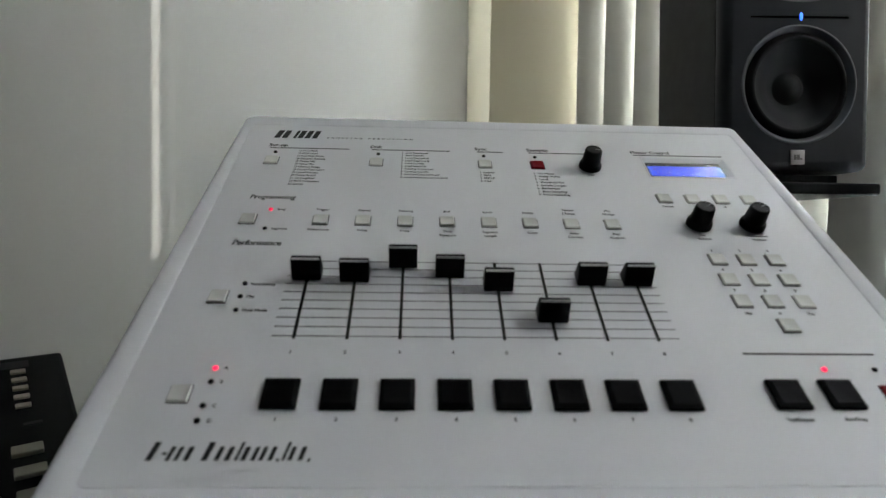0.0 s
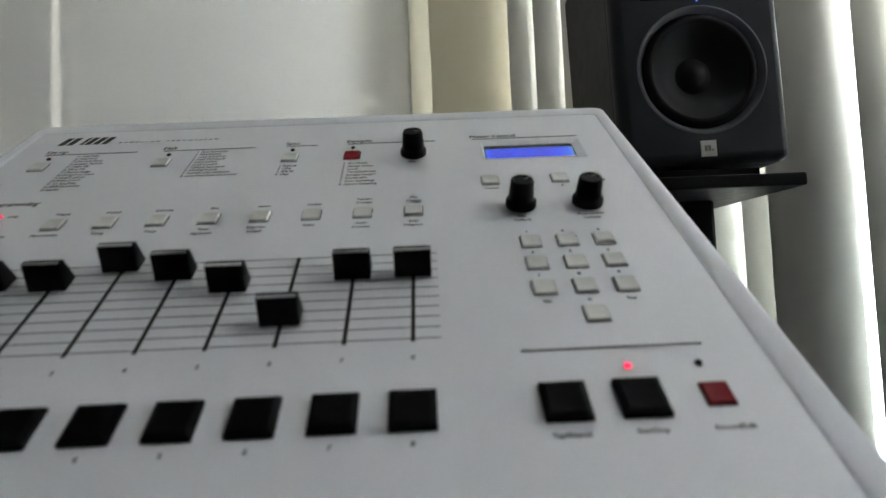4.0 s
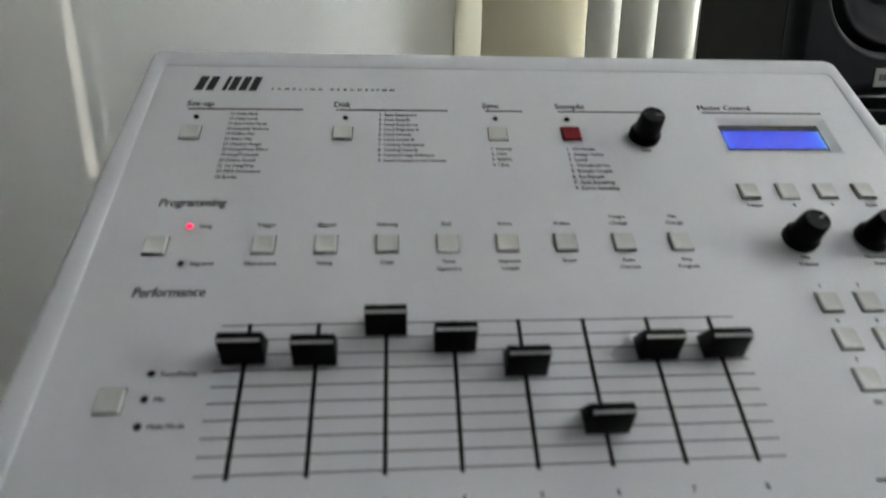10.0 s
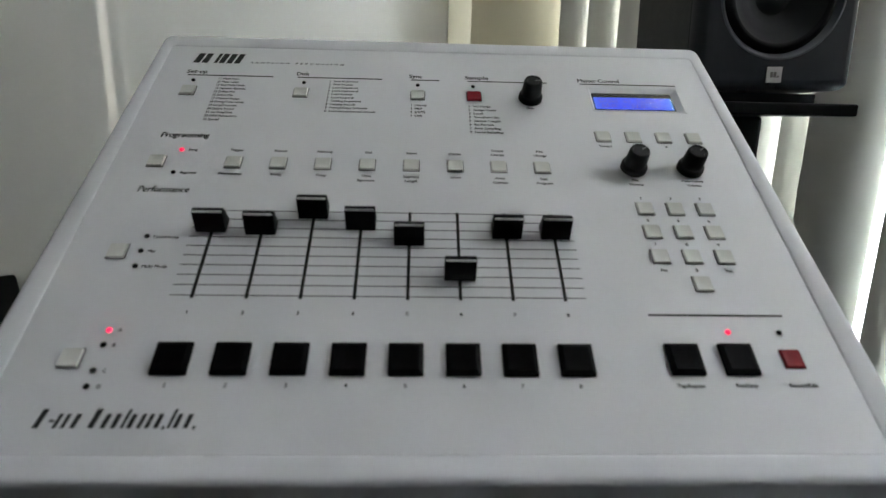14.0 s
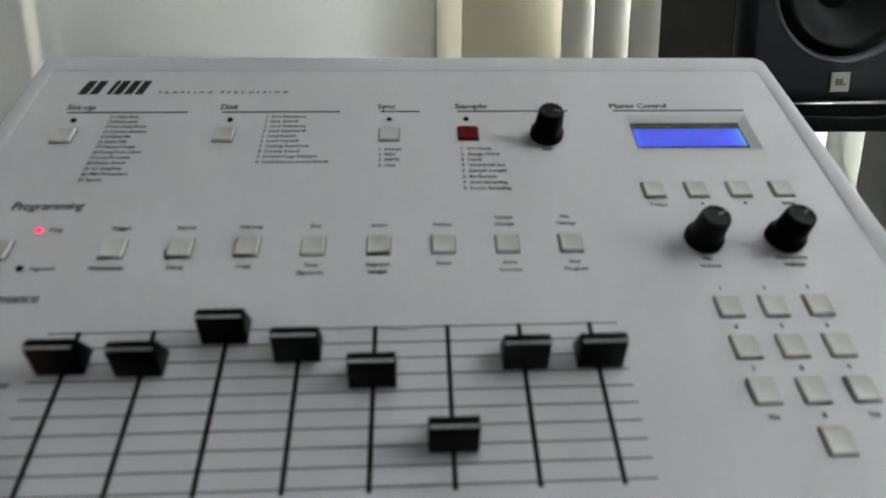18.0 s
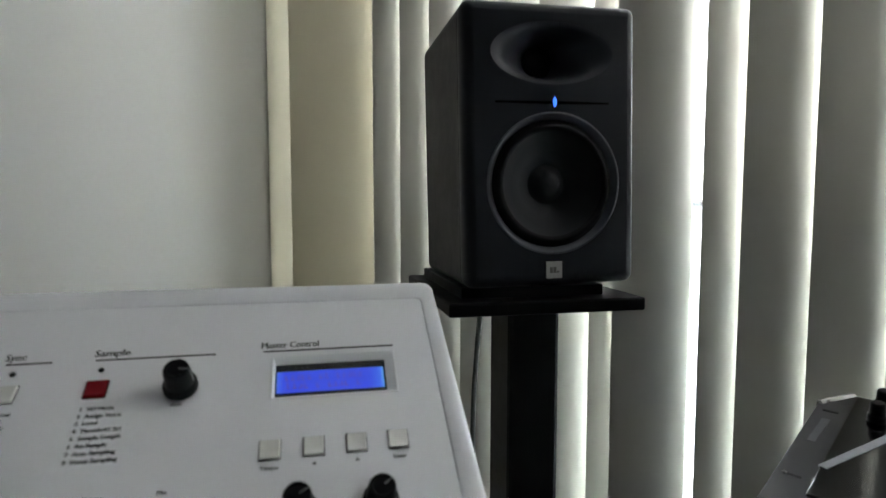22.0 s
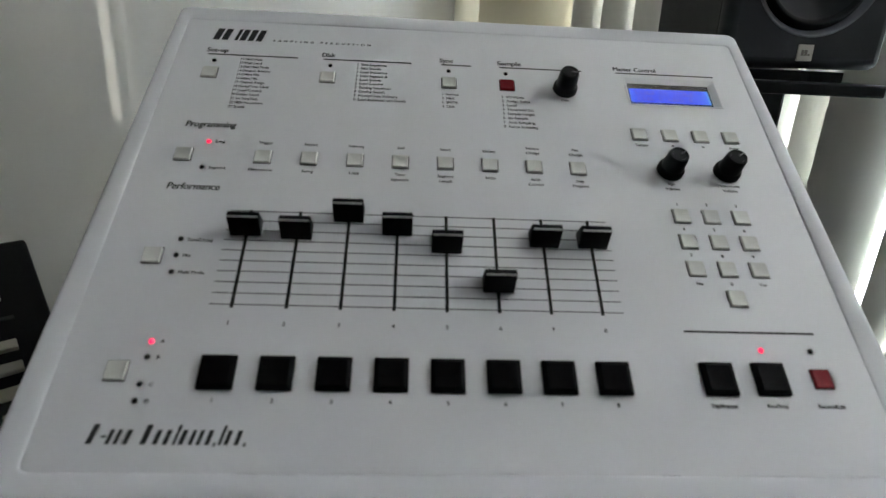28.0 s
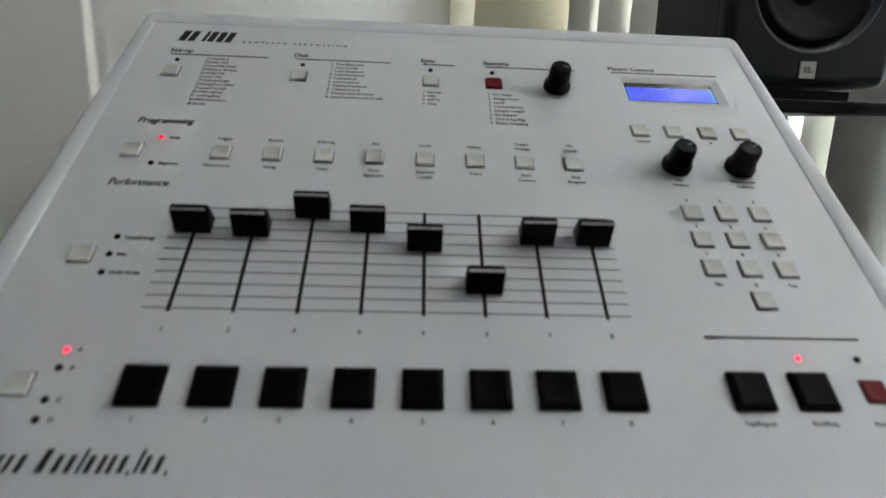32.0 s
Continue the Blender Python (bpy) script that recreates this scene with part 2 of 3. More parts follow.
def text_bm(lines, size, width=None, shear=0.0, align="CENTER", step=None, bold=0.0):
    """Flat lettering; lines run downwards. width fits the widest line."""
    bm = bmesh.new()
    cu = bpy.data.curves.new("lettering", "FONT")
    cu.body, cu.size, cu.shear, cu.align_x = "\n".join(lines), size, shear, align
    cu.space_line = (step / size) if step else 1.0
    cu.extrude, cu.resolution_u = 0.00004, 2
    ob = new("lettering", cu)
    me = bpy.data.meshes.new_from_object(ob.evaluated_get(bpy.context.evaluated_depsgraph_get()))
    bpy.data.objects.remove(ob)
    for k in (-1, 1) if bold else (0,):     # bold type is printed twice, a hair apart
        start = len(bm.verts)
        bm.from_mesh(me)
        bm.verts.ensure_lookup_table()
        bmesh.ops.translate(bm, vec=(k * bold, 0, k * 0.00001), verts=bm.verts[start:])
    bpy.data.meshes.remove(me)
    if width:
        xs = [v.co.x for v in bm.verts]
        bmesh.ops.scale(bm, vec=(width / (max(xs) - min(xs)), 1, 1), verts=bm.verts)
    return bm


def tube(points, radius, n=8):
    bm = bmesh.new()
    pts = [Vector(p) for p in points]
    loops = []
    for i, p in enumerate(pts):
        way = (pts[min(i + 1, len(pts) - 1)] - pts[max(i - 1, 0)]).normalized()
        u = way.cross(Vector((0, 0, 1)) if abs(way.z) < 0.9 else Vector((1, 0, 0))).normalized()
        v = way.cross(u)
        loops.append([p + (u * math.cos(2 * math.pi * k / n) + v * math.sin(2 * math.pi * k / n)) * radius for k in range(n)])
    return rings(bm, loops)


def thing(name, m, label, category, group=""):
    e = new(name)
    e.empty_display_size = 0.05
    e.matrix_world = m
    return tagged(e, label, category, group)


# ---- room ----
ROOM = pose(CORNER.x, CORNER.y, 0, 0, 0, math.degrees(ROOM_TURN))   # local x along the window wall, local -y into the room
WIDE, LONG, HIGH = 3.4, 3.8, 2.6
WIN0, WIN1, SILL, HEAD = 0.03, 1.82, 0.06, 2.42


def setting(name, bm, mat, label, category):
    ob = part(name, bm, mat)
    ob.matrix_world = ROOM
    return tagged(ob, label, category, kind="structure")


bm = a_box(-0.15, WIN0, 0, 0.14, 0, HIGH)
box(bm, WIN1, WIDE + 0.15, 0, 0.14, 0, HIGH)
box(bm, WIN0, WIN1, 0, 0.14, 0, SILL)
box(bm, WIN0, WIN1, 0, 0.14, HEAD, HIGH)
setting("wall_east", bm, CREAM, "cream painted wall with a tall window opening", "wall")
# same cream as wall_east, with shade put into the colour
setting("wall_north", a_box(-0.15, 0.026, -LONG, 0, 0, HIGH), SHADED_WALL, "plain cream wall beside the window, its colour darkened as shade", "wall")
setting("wall_west", a_box(-0.15, WIDE + 0.15, -LONG - 0.15, -LONG, 0, HIGH), LOW_BOUNCE, "unseen back wall, darkened to cut bounced light", "wall")
setting("wall_south", a_box(WIDE, WIDE + 0.15, -LONG, 0, 0, HIGH), LOW_BOUNCE, "unseen closing wall, darkened to cut bounced light", "wall")
setting("floor", a_box(-0.15, WIDE + 0.15, -LONG - 0.15, 0.14, -0.1, 0), CARPET, "dark grey carpeted floor", "floor")
setting("ceiling", a_box(-0.15, WIDE + 0.15, -LONG - 0.15, 0.14, HIGH, HIGH + 0.1), CEILING, "plain off-white ceiling", "ceiling")
win = thing("window_1", ROOM, "tall sliding window behind vertical blinds", "window")
win["kind"] = "structure"
part("window_frame", a_box(WIN0, WIN0 + 0.05, 0.05, 0.1, SILL, HEAD, bevel=0.004), FRAME, win)
part("window_frame", a_box(WIN1 - 0.05, WIN1, 0.05, 0.1, SILL, HEAD, bevel=0.004), FRAME, win)
part("window_frame", a_box(WIN0 + 0.05, WIN1 - 0.05, 0.05, 0.1, SILL, SILL + 0.05, bevel=0.004), FRAME, win)
part("window_frame", a_box(WIN0 + 0.05, WIN1 - 0.05, 0.05, 0.1, HEAD - 0.05, HEAD, bevel=0.004), FRAME, win)
part("window_stile", a_box(0.44, 0.48, 0.055, 0.095, SILL + 0.05, HEAD - 0.05, bevel=0.004), FRAME, win)
part("window_rail", a_box(0.48, WIN1 - 0.05, 0.055, 0.095, 1.112, 1.155, bevel=0.003), FRAME, win)
part("rail_gasket", a_box(0.48, WIN1 - 0.05, 0.052, 0.098, 1.106, 1.112), RAIL, win, "thin dark seal")
part("frosted_pane", a_box(0.48, WIN1 - 0.05, 0.072, 0.076, SILL + 0.05, 1.106), material("frosted_glass", (0.85, 0.88, 0.88), 0.6, bump=0, translucent=0.85), win, "frosted lower pane")

bm = a_box(-6, 5, 5.0, 5.05, -1.0, 7.0)
setting("backdrop", bm, glow("bright_outdoors", (0.95, 0.98, 1.0), 3.0), "bright hazy daylight outside the window", "backdrop")
setting("ground", a_box(-6, 10, 0.14, 5.0, -1.05, -1.0), material("pale_paving", (0.4, 0.39, 0.37), 0.9, bump=0.3), "pale paving outside the window", "ground")

# two unseen piers, added to block the sun except for one slot
bm = a_box(1.35, 2.340, 1.0, 1.2, -1.0, 4.0)
box(bm, 2.71, 3.6, 1.0, 1.2, -1.0, 4.0)
setting("wall_outside", bm, material("sun_block_render", (0.4, 0.38, 0.35), 0.9, vary=0.1, bump=0.3), "unseen piers added outside the window to block the sun", "wall")

# ---- vertical blinds ----
blind = thing("vertical_blind", ROOM, "cream vinyl vertical blind with tall curved slats, nearly closed", "blind")
part("headrail", a_box(0.029, WIN1 + 0.1, -0.06, -0.015, 2.455, 2.49, bevel=0.004), FRAME, blind)
SLAT_W, SLAT_STEP = 0.089, 0.0638
bm = bmesh.new()
loops = []
for z in (0.03, 2.45):
    front = [(SLAT_W * (k / 12 - 0.5), -0.0105 * (1 - (k / 6 - 1) ** 2), z) for k in range(13)]
    loops.append(front + [(x, y + 0.0007, z) for x, y, z in front[::-1]])
rings(bm, loops)
slat = part("slat", bm, SLAT, blind, smooth=40)
part("edge_panel", rings(bmesh.new(), [[(0.0264, -0.022, z), (0.1108, -0.0312, z), (0.1108, -0.0292, z), (0.0264, -0.020, z)] for z in (0.03, 2.45)]), EDGE_SLAT, blind, "pale closing strip at the corner")
part("end_panel", a_box(0.111, 0.396, -0.031, -0.0295, 0.03, 2.45), END_SLAT, blind, "flat closed panel of the blind")
# each slat by its room-side edge: along the wall, off the wall, turn
hung = [(e, 0.060, 17) for e in (0.371, 0.432, 0.493, 0.555, 0.619, 0.686, 0.765)]
hung += [(0.8095, 0.0947, 24), (0.902, 0.0625, 34), (0.943, 0.0592, 12), (1.011, 0.060, 12)]
hung += [(1.078 + SLAT_STEP * i, 0.060, 12) for i in range(5)]
hung += [(1.395 + SLAT_STEP * i, 0.094, 66) for i in range(7)]
for i, (e, d, turn) in enumerate(hung):
    o = slat if i == 0 else share(slat, 0, 0)
    o.matrix_basis = pose(e + SLAT_W / 2 * math.cos(radians(turn)), -d + SLAT_W / 2 * math.sin(radians(turn)), 0, 0, 0, turn)

# ---- the drum machine ----
SLOPE = 38.21
DEV = pose(0, 0, 0.90, SLOPE, 0, 0)
drum = thing("drum_machine", DEV, "white sampling drum machine with black pads, propped at a slope", "drum machine")
X0, X1, Y0, Y1 = -0.0838, 0.3466, -0.0970, 0.2505     # outer edge at the back; it widens to the front
GX0, GX1, GY0, GY1 = -0.0747, 0.3372, -0.0840, 0.2353     # the groove round the panel widens a little too
GF = 0.0036
bm = bmesh.new()
loops = []
FL = 0.0105
loops.append(rounded(X0 + 0.012, X1 - 0.012, -0.1110, Y1 - 0.01, 0.012, -0.088, flare=FL))
loops.append(rounded(X0 - 0.001, X1 + 0.001, Y0 - 0.0235, Y1, 0.008, -0.082, flare=FL))
for k in range(7):
    a = radians(90 * k / 6)
    d, z = 0.0038 * (1 - math.cos(a)), 0.0004 - 0.0045 * (1 - math.sin(a))
    loops.append(rounded(X0 + d, X1 - d, Y0 + d * 1.2, Y1 - d, 0.0065, z, flare=FL))
loops.append(rounded(GX0 - 0.0004, GX1 + 0.0004, GY0 - 0.0004, GY1 + 0.0004, 0.0045, 0.0004, flare=GF))
loops.append(rounded(GX0, GX1, GY0, GY1, 0.0043, 0.0002, flare=GF))
loops.append(rounded(GX0 + 0.0007, GX1 - 0.0007, GY0 + 0.0007, GY1 - 0.0007, 0.0040, -0.00048, flare=GF))
rings(bm, loops, cap_last=False)
part("case", bm, CASE, drum, "white painted case with rounded edges", smooth=35)
LX0, LX1, LY0, LY1 = 0.2462, 0.3134, 0.1660, 0.1930     # display recess
outer = rounded(GX0 + 0.0008, GX1 - 0.0008, GY0 + 0.0008, GY1 - 0.0008, 0.0039, 0.0, flare=GF)
bm = bmesh.new()
rings(bm, [[(x, y, -0.0005) for x, y, z in outer], outer], False, False)
hole = [(LX1, LY1, 0), (LX0, LY1, 0), (LX0, LY0, 0), (LX1, LY0, 0)]
hv = [bm.verts.new(p) for p in hole]
ov = [v for v in bm.verts if abs(v.co.z) < 1e-6][:len(outer)]
bm.verts.ensure_lookup_table()
q = len(outer) // 4
for c in range(4):
    ring = [ov[(c * q + i) % len(ov)] for i in range(q)] + [ov[((c + 1) * q) % len(ov)]]
    bm.faces.new([hv[c], *ring, hv[(c + 1) % 4]])
part("panel", bm, PANEL, drum, "matte white printed control panel")


def ink(name, x, y, bm, mat=INK, z=0.0002, label=""):
    o = part(name, bm, mat, drum, label)
    o.matrix_basis = pose(x, y, z)
    return o


def rule(x0, x1, y, w=0.0011, mat=INK):
    return ink("printed_line", 0, 0, a_box(x0, x1, y - w / 2, y + w / 2, 0, 0.00008), mat)


# section titles and rules
for x0, x1, title, w, y in ((-0.0529, 0.0097, "Set-up", 0.0150, 0.1997), (0.0278, 0.0907, "Disk", 0.0095, 0.1997), (0.1122, 0.1337, "Sync", 0.0100, 0.1997), (0.1545, 0.2150, "Sample", 0.0178, 0.1997), (0.2405, 0.3142, "Master Control", 0.0322, 0.1995)):
    rule(x0, x1, 0.1972)
    ink("printed_text", x0 - 0.0015, y, text_bm([title], 0.0062, w, 0.0, "LEFT", bold=0.0002))
for x, y, title, w in ((-0.0530, 0.1275, "Programming", 0.0320), (-0.0526, 0.0768, "Performance", 0.0310)):
    ink("printed_text", x, y, text_bm([title], 0.0070, w, 0.14, "LEFT", bold=0.00022))
rule(0.2434, 0.3168, -0.0089, 0.0012)

# the maker's marks, as plain slanted blocks
def slanted(bm, x0, x1, y0, y1, slant):
    loop = [(px + slant * py, py) for px, py in ((x0, y0), (x1, y0), (x1, y1), (x0, y1))]
    rings(bm, [[(u, v, 0) for u, v in loop], [(u, v, 0.00008) for u, v in loop]])


bm = bmesh.new()
for x0, x1 in ((0, 4.6), (6.2, 10.6), (15.3, 17.6), (18.8, 23.0), (24.6, 28.8), (30.4, 34.6)):
    slanted(bm, x0 / 1000, x1 / 1000, 0, 0.0122, 0.2)
ink("maker_mark", -0.0530, 0.2130, bm, label="bold black mark of slanted blocks")["kind"] = "stuff"
bm = bmesh.new()
CAPS, LOW = 0.0090, 0.0067
for x0, x1, y1 in ((0, 2.6, CAPS), (8.6, 10.4, LOW), (12.2, 14.0, LOW), (16.4, 18.6, LOW), (24.2, 26.8, CAPS), (29.8, 31.9, LOW), (34.3, 36.4, LOW), (38.7, 40.0, CAPS), (41.4, 43.5, LOW), (45.9, 47.7, LOW), (49.4, 51.2, LOW), (53.4, 55.4, LOW), (59.4, 60.8, CAPS), (62.0, 64.0, LOW), (66.6, 68.7, LOW)):
    slanted(bm, x0 / 1000, x1 / 1000, 0, y1, 0.22)
slanted(bm, 0.0056, 0.0078, 0.0028, 0.0039, 0.22)
for x in (57.2, 71.0):
    slanted(bm, x / 1000, x / 1000 + 0.0012, -0.0006, 0.0010, 0.22)
ink("maker_mark", -0.0525, -0.0710, bm, label="black mark of thin slanted blocks")["kind"] = "stuff"
ink("printed_text", -0.0102, 0.2137, text_bm(["S  A  M  P  L  I  N  G     P  E  R  C  U  S  S  I  O  N"], 0.0027, 0.0707, 0.15, "LEFT", bold=0.00012))

# printed lists
LISTS = ((-0.0297, 0.1924, 0.00390, 0.0240, ("11 Multi Pitch", "12 Multi Level", "13 Exit Multi Mode", "14 Dynamic Buttons", "15 Define Mix", "16 Select Mix", "17 Channel Assign", "18 Decay/Tune Select", "19 Loop/Truncate", "20 Delete Sound", "21 1st Song/Step", "22 MIDI Parameters", "23 Special")),
         (0.0518, 0.1924, 0.00391, 0.0360, ("1  Save Sequences", "2  Save Sounds", "3  Load Sequences", "4  Load Segment #", "5  Load Sounds", "6  Load Sound #", "7  Catalog Sequences", "8  Catalog Sounds", "9  Format/Copy Software", "0  Load Sequences and Sounds")),
         (0.1124, 0.1660, 0.00395, 0.0115, ("1  Internal", "2  MIDI", "3  SMPTE", "4  Click")),
         (0.1540, 0.1660, 0.00405, 0.0235, ("1  VU Mode", "2  Assign Voice", "3  Level", "4  Threshold Set", "5  Sample Length", "6  Re-Sample", "7  Arm Sampling", "9  Force Sampling")))
for x, y, step, w, lines in LISTS:
    ink("printed_list", x, y, text_bm(lines, 0.0031, w, 0.0, "LEFT", step, bold=0.00011))

# buttons
def key_bm(a, h, dish=0.0004):
    r = 0.0008
    loops = [rounded(-a, a, -a, a, 0.0006, -0.0004, 2), rounded(-a, a, -a, a, 0.0006, h * 0.55, 2), rounded(-a * 0.9, a * 0.9, -a * 0.9, a * 0.9, r, h, 2), rounded(-a * 0.5, a * 0.5, -a * 0.5, a * 0.5, r, h - dish, 2)]
    return rings(bmesh.new(), loops)


COL = 0.02857


def well(ob, a):
    """The dark gap in the panel round a key."""
    w_ = rings(bmesh.new(), [rounded(-a, a, -a, a, 0.0007, 0.0, 2), rounded(-a, a, -a, a, 0.0007, 0.00018, 2)])
    part("key_gap", w_, SLOT, ob)


def share_with(ob, x, y):
    o = share(ob, x, y)
    for c in ob.children:
        k = c.copy()
        scene.collection.objects.link(k)
        k.parent = o
    return o


button = part("button", key_bm(0.0050, 0.0016, 0.0005), KEY, drum, smooth=30)
spots = [(-0.0480, 0.1785), (0.0325, 0.1785), (0.1175, 0.1785), (-0.0485, 0.1040), (-0.0483, 0.0305), (-0.0485, -0.0360)]
spots += [(COL * i, 0.1040) for i in range(8)]
spots += [(0.2466 + 0.0213 * i, 0.1362) for i in range(4)]
spots += [(0.2602 + 0.0190 * i, 0.0687 - 0.0188 * j) for j in range(3) for i in range(3)] + [(0.2794, 0.0118)]
button.matrix_basis = pose(*spots[0], 0)
well(button, 0.00545)
for x, y in spots[1:]:
    share_with(button, x, y)
red = part("button", key_bm(0.0051, 0.0016, 0.0004), RED_KEY, drum, "dark red square button", smooth=30)
red.matrix_basis = pose(0.1589, 0.1787, 0)
well(red, 0.0056)
share_with(red, 0.3120, -0.0348)

# pads
a = 0.0088
bm = rings(bmesh.new(), [rounded(-a, a, -a, a, 0.0006, -0.0003, 2), rounded(-a, a, -a, a, 0.0006, 0.0016, 2), rounded(-a * 0.97, a * 0.97, -a * 0.97, a * 0.97, 0.0006, 0.0020, 2), rounded(-a * 0.74, a * 0.74, -a * 0.74, a * 0.74, 0.0006, 0.0031, 2), rounded(-a * 0.68, a * 0.68, -a * 0.68, a * 0.68, 0.0006, 0.0030, 2)])
pad = part("pad", bm, PAD, drum, "square black pad", smooth=25)
pads = [(COL * i, -0.0362) for i in range(8)] + [(0.2556, -0.0355), (0.2836, -0.0353)]
pad.matrix_basis = pose(*pads[0], 0)
for x, y in pads[1:]:
    share(pad, x, y)

# captions
def caption(x, y, lines, size=0.0030, w=None):
    ink("printed_text", x, y, text_bm(lines, size, w, 0.0, "CENTER", 0.0040, bold=0.0001))


UP = (("Trigger",), ("Repeat",), ("Subsong",), ("End",), ("Insert",), ("Delete",), ("Tempo", "Change"), ("Mix", "Change"))
DOWN = (("Metronome",), ("Swing",), ("Copy",), ("Time", "Signature"), ("Segment", "Length"), ("Erase",), ("Auto", "Correct"), ("Step", "Program"))
for i in range(8):
    caption(COL * i, 0.1148 + 0.0040 * (len(UP[i]) - 1), UP[i])
    caption(COL * i, 0.0927, DOWN[i])
    caption(COL * i, -0.0105, (str(i + 1),), 0.0034)
    caption(COL * i, -0.0512, (str(i + 1),), 0.0034)
caption(0.2466, 0.1258, ("Tempo",))
caption(0.3105, 0.1258, ("Enter",))
for x, s in ((0.2679, -1), (0.2892, 1)):
    bm = rings(bmesh.new(), [[(0.0011 * s, 0, z), (-0.0008 * s, 0.001, z), (-0.0008 * s, -0.001, z)] for z in (0, 0.00008)])
    ink("printed_arrow", x, 0.1270, bm)
for i, n in enumerate(("1", "2", "3", "4", "5", "6", "7", "8", "9")):
    caption(0.2596 + 0.0190 * (i % 3), 0.0769 - 0.0188 * (i // 3), (n,), 0.0032)
caption(0.2600, 0.0203, ("No",))
caption(0.2790, 0.0203, ("0",), 0.0032)
caption(0.2977, 0.0203, ("Yes",))
caption(0.1990, 0.1654, ("Gain",))
caption(0.2597, 0.0930, ("Mix", "Volume"))
caption(0.2976, 0.0930, ("Metronome", "Volume"))
caption(0.2550, -0.0507, ("Tap/Repeat",))
caption(0.2832, -0.0504, ("Run/Stop",))
caption(0.3121, -0.0504, ("Record/Edit",))
for x, y, s in ((-0.0312, 0.1144, "Song"), (-0.0312, 0.0930, "Segment"), (-0.0322, 0.0402, "Tune/Decay"), (-0.0322, 0.0298, "Mix"), (-0.0322, 0.0191, "Multi Mode"), (-0.0312, -0.0212, "A"), (-0.0312, -0.0297, "B"), (-0.0312, -0.0437, "C"), (-0.0312, -0.0519, "D")):
    ink("printed_text", x, y, text_bm([s], 0.0030, None, 0.0, "LEFT", bold=0.0001))

# indicator lamps
bm = lathe([(0.0015, -0.0002), (0.0015, 0.0003), (0.0012, 0.0009), (0.0006, 0.0012)], 16)
led = part("led", bm, LED_OFF, drum, "small dark indicator lamp", smooth=50)
dark = [(-0.0472, 0.1908), (0.0334, 0.1908), (0.1174, 0.1909), (0.1586, 0.1907), (-0.0352, 0.0941), (-0.0355, 0.0416), (-0.0357, 0.0309), (-0.0356, 0.0202), (-0.0356, -0.0286), (-0.0356, -0.0426), (-0.0358, -0.0508), (0.3112, -0.0192)]
led.matrix_basis = pose(*dark[0], 0)
for x, y in dark[1:]:
    share(led, x, y)
lit = part("led", lathe([(0.0015, -0.0002), (0.0015, 0.0003), (0.0012, 0.0009), (0.0006, 0.0012)], 16), LED_RED, drum, "lit red indicator lamp", smooth=50)
lit.matrix_basis = pose(-0.0354, 0.1152, 0)
share(lit, -0.0356, -0.0203)
share(lit, 0.2836, -0.0191)

# faders
for k in range(10):
    rule(-0.0118, 0.2116, 0.0014 + 0.00675 * k, 0.0006, GREY_INK)
LEVELS = (0.0441, 0.0426, 0.0556, 0.0471, 0.0360, 0.0114, 0.0419, 0.0419)
slot = part("fader_slot", a_box(-0.0009, 0.0009, -0.0004, 0.0628, 0.0, 0.0003), SLOT, drum, "narrow black fader slot")
cw = 0.0087
side = [(0.0, 0.0009), (0.0040, 0.0140), (0.0052, 0.0144), (0.0082, 0.0136), (0.0108, 0.0009)]
bm = rings(bmesh.new(), [[(x, y, z) for y, z in side] for x in (-cw, cw)])
bmesh.ops.bevel(bm, geom=list(bm.edges), offset=0.0005, segments=2, profile=0.5, affect="EDGES")
box(bm, -0.0006, 0.0006, 0.003, 0.007, -0.001, 0.002)
cap = part("fader_cap", bm, CAP, drum, "black wedge-shaped fader cap", smooth=30)
mark = part("white_line", rings(bmesh.new(), [[(x, 0.0038, 0.0138), (x, 0.0043, 0.0136), (x, 0.0047, 0.0146), (x, 0.0042, 0.0145)] for x in (-cw + 0.0004, cw - 0.0004)]), WHITE_LINE, cap)
for i, y in enumerate(LEVELS):
    x = COL * i
    if i:
        share(slot, x, 0)
        c = share(cap, x, y)
        m2 = share(mark, 0, 0)
        m2.parent = c
    else:
        cap.matrix_basis = pose(x, y, 0)

# knobs
def knob(x, y, turn):
    k = part("knob", lathe([(r * 1.09, z * 1.09) for r, z in ((0.0072, 0.0003), (0.0079, 0.0008), (0.0079, 0.0036), (0.0074, 0.0046), (0.0066, 0.0052), (0.0059, 0.0145), (0.0054, 0.0156), (0.0043, 0.0157), (0.0040, 0.0154))], 40), CAP, drum, "black tapered knob with a skirt", smooth=30)
    k.matrix_basis = pose(x, y, 0, 0, 0, turn)
    part("pointer_line", a_box(-0.0003, 0.0003, 0.0013, 0.0057, 0.0167, 0.0173), GREY_LINE, k)
    part("pointer_line", rings(bmesh.new(), [[(x * 1.09, y * 1.09, z * 1.09) for x, y, z in loop] for loop in ([(-0.0003, 0.0060, 0.0060), (0.0003, 0.0060, 0.0060), (0.0003, 0.0067, 0.0060), (-0.0003, 0.0067, 0.0060)], [(-0.0003, 0.0053, 0.0146), (0.0003, 0.0053, 0.0146), (0.0003, 0.0060, 0.0146), (-0.0003, 0.0060, 0.0146)])]), GREY_LINE, k)


knob(0.2000, 0.1765, -95)
knob(0.2606, 0.1045, -60)
knob(0.2984, 0.1045, -55)

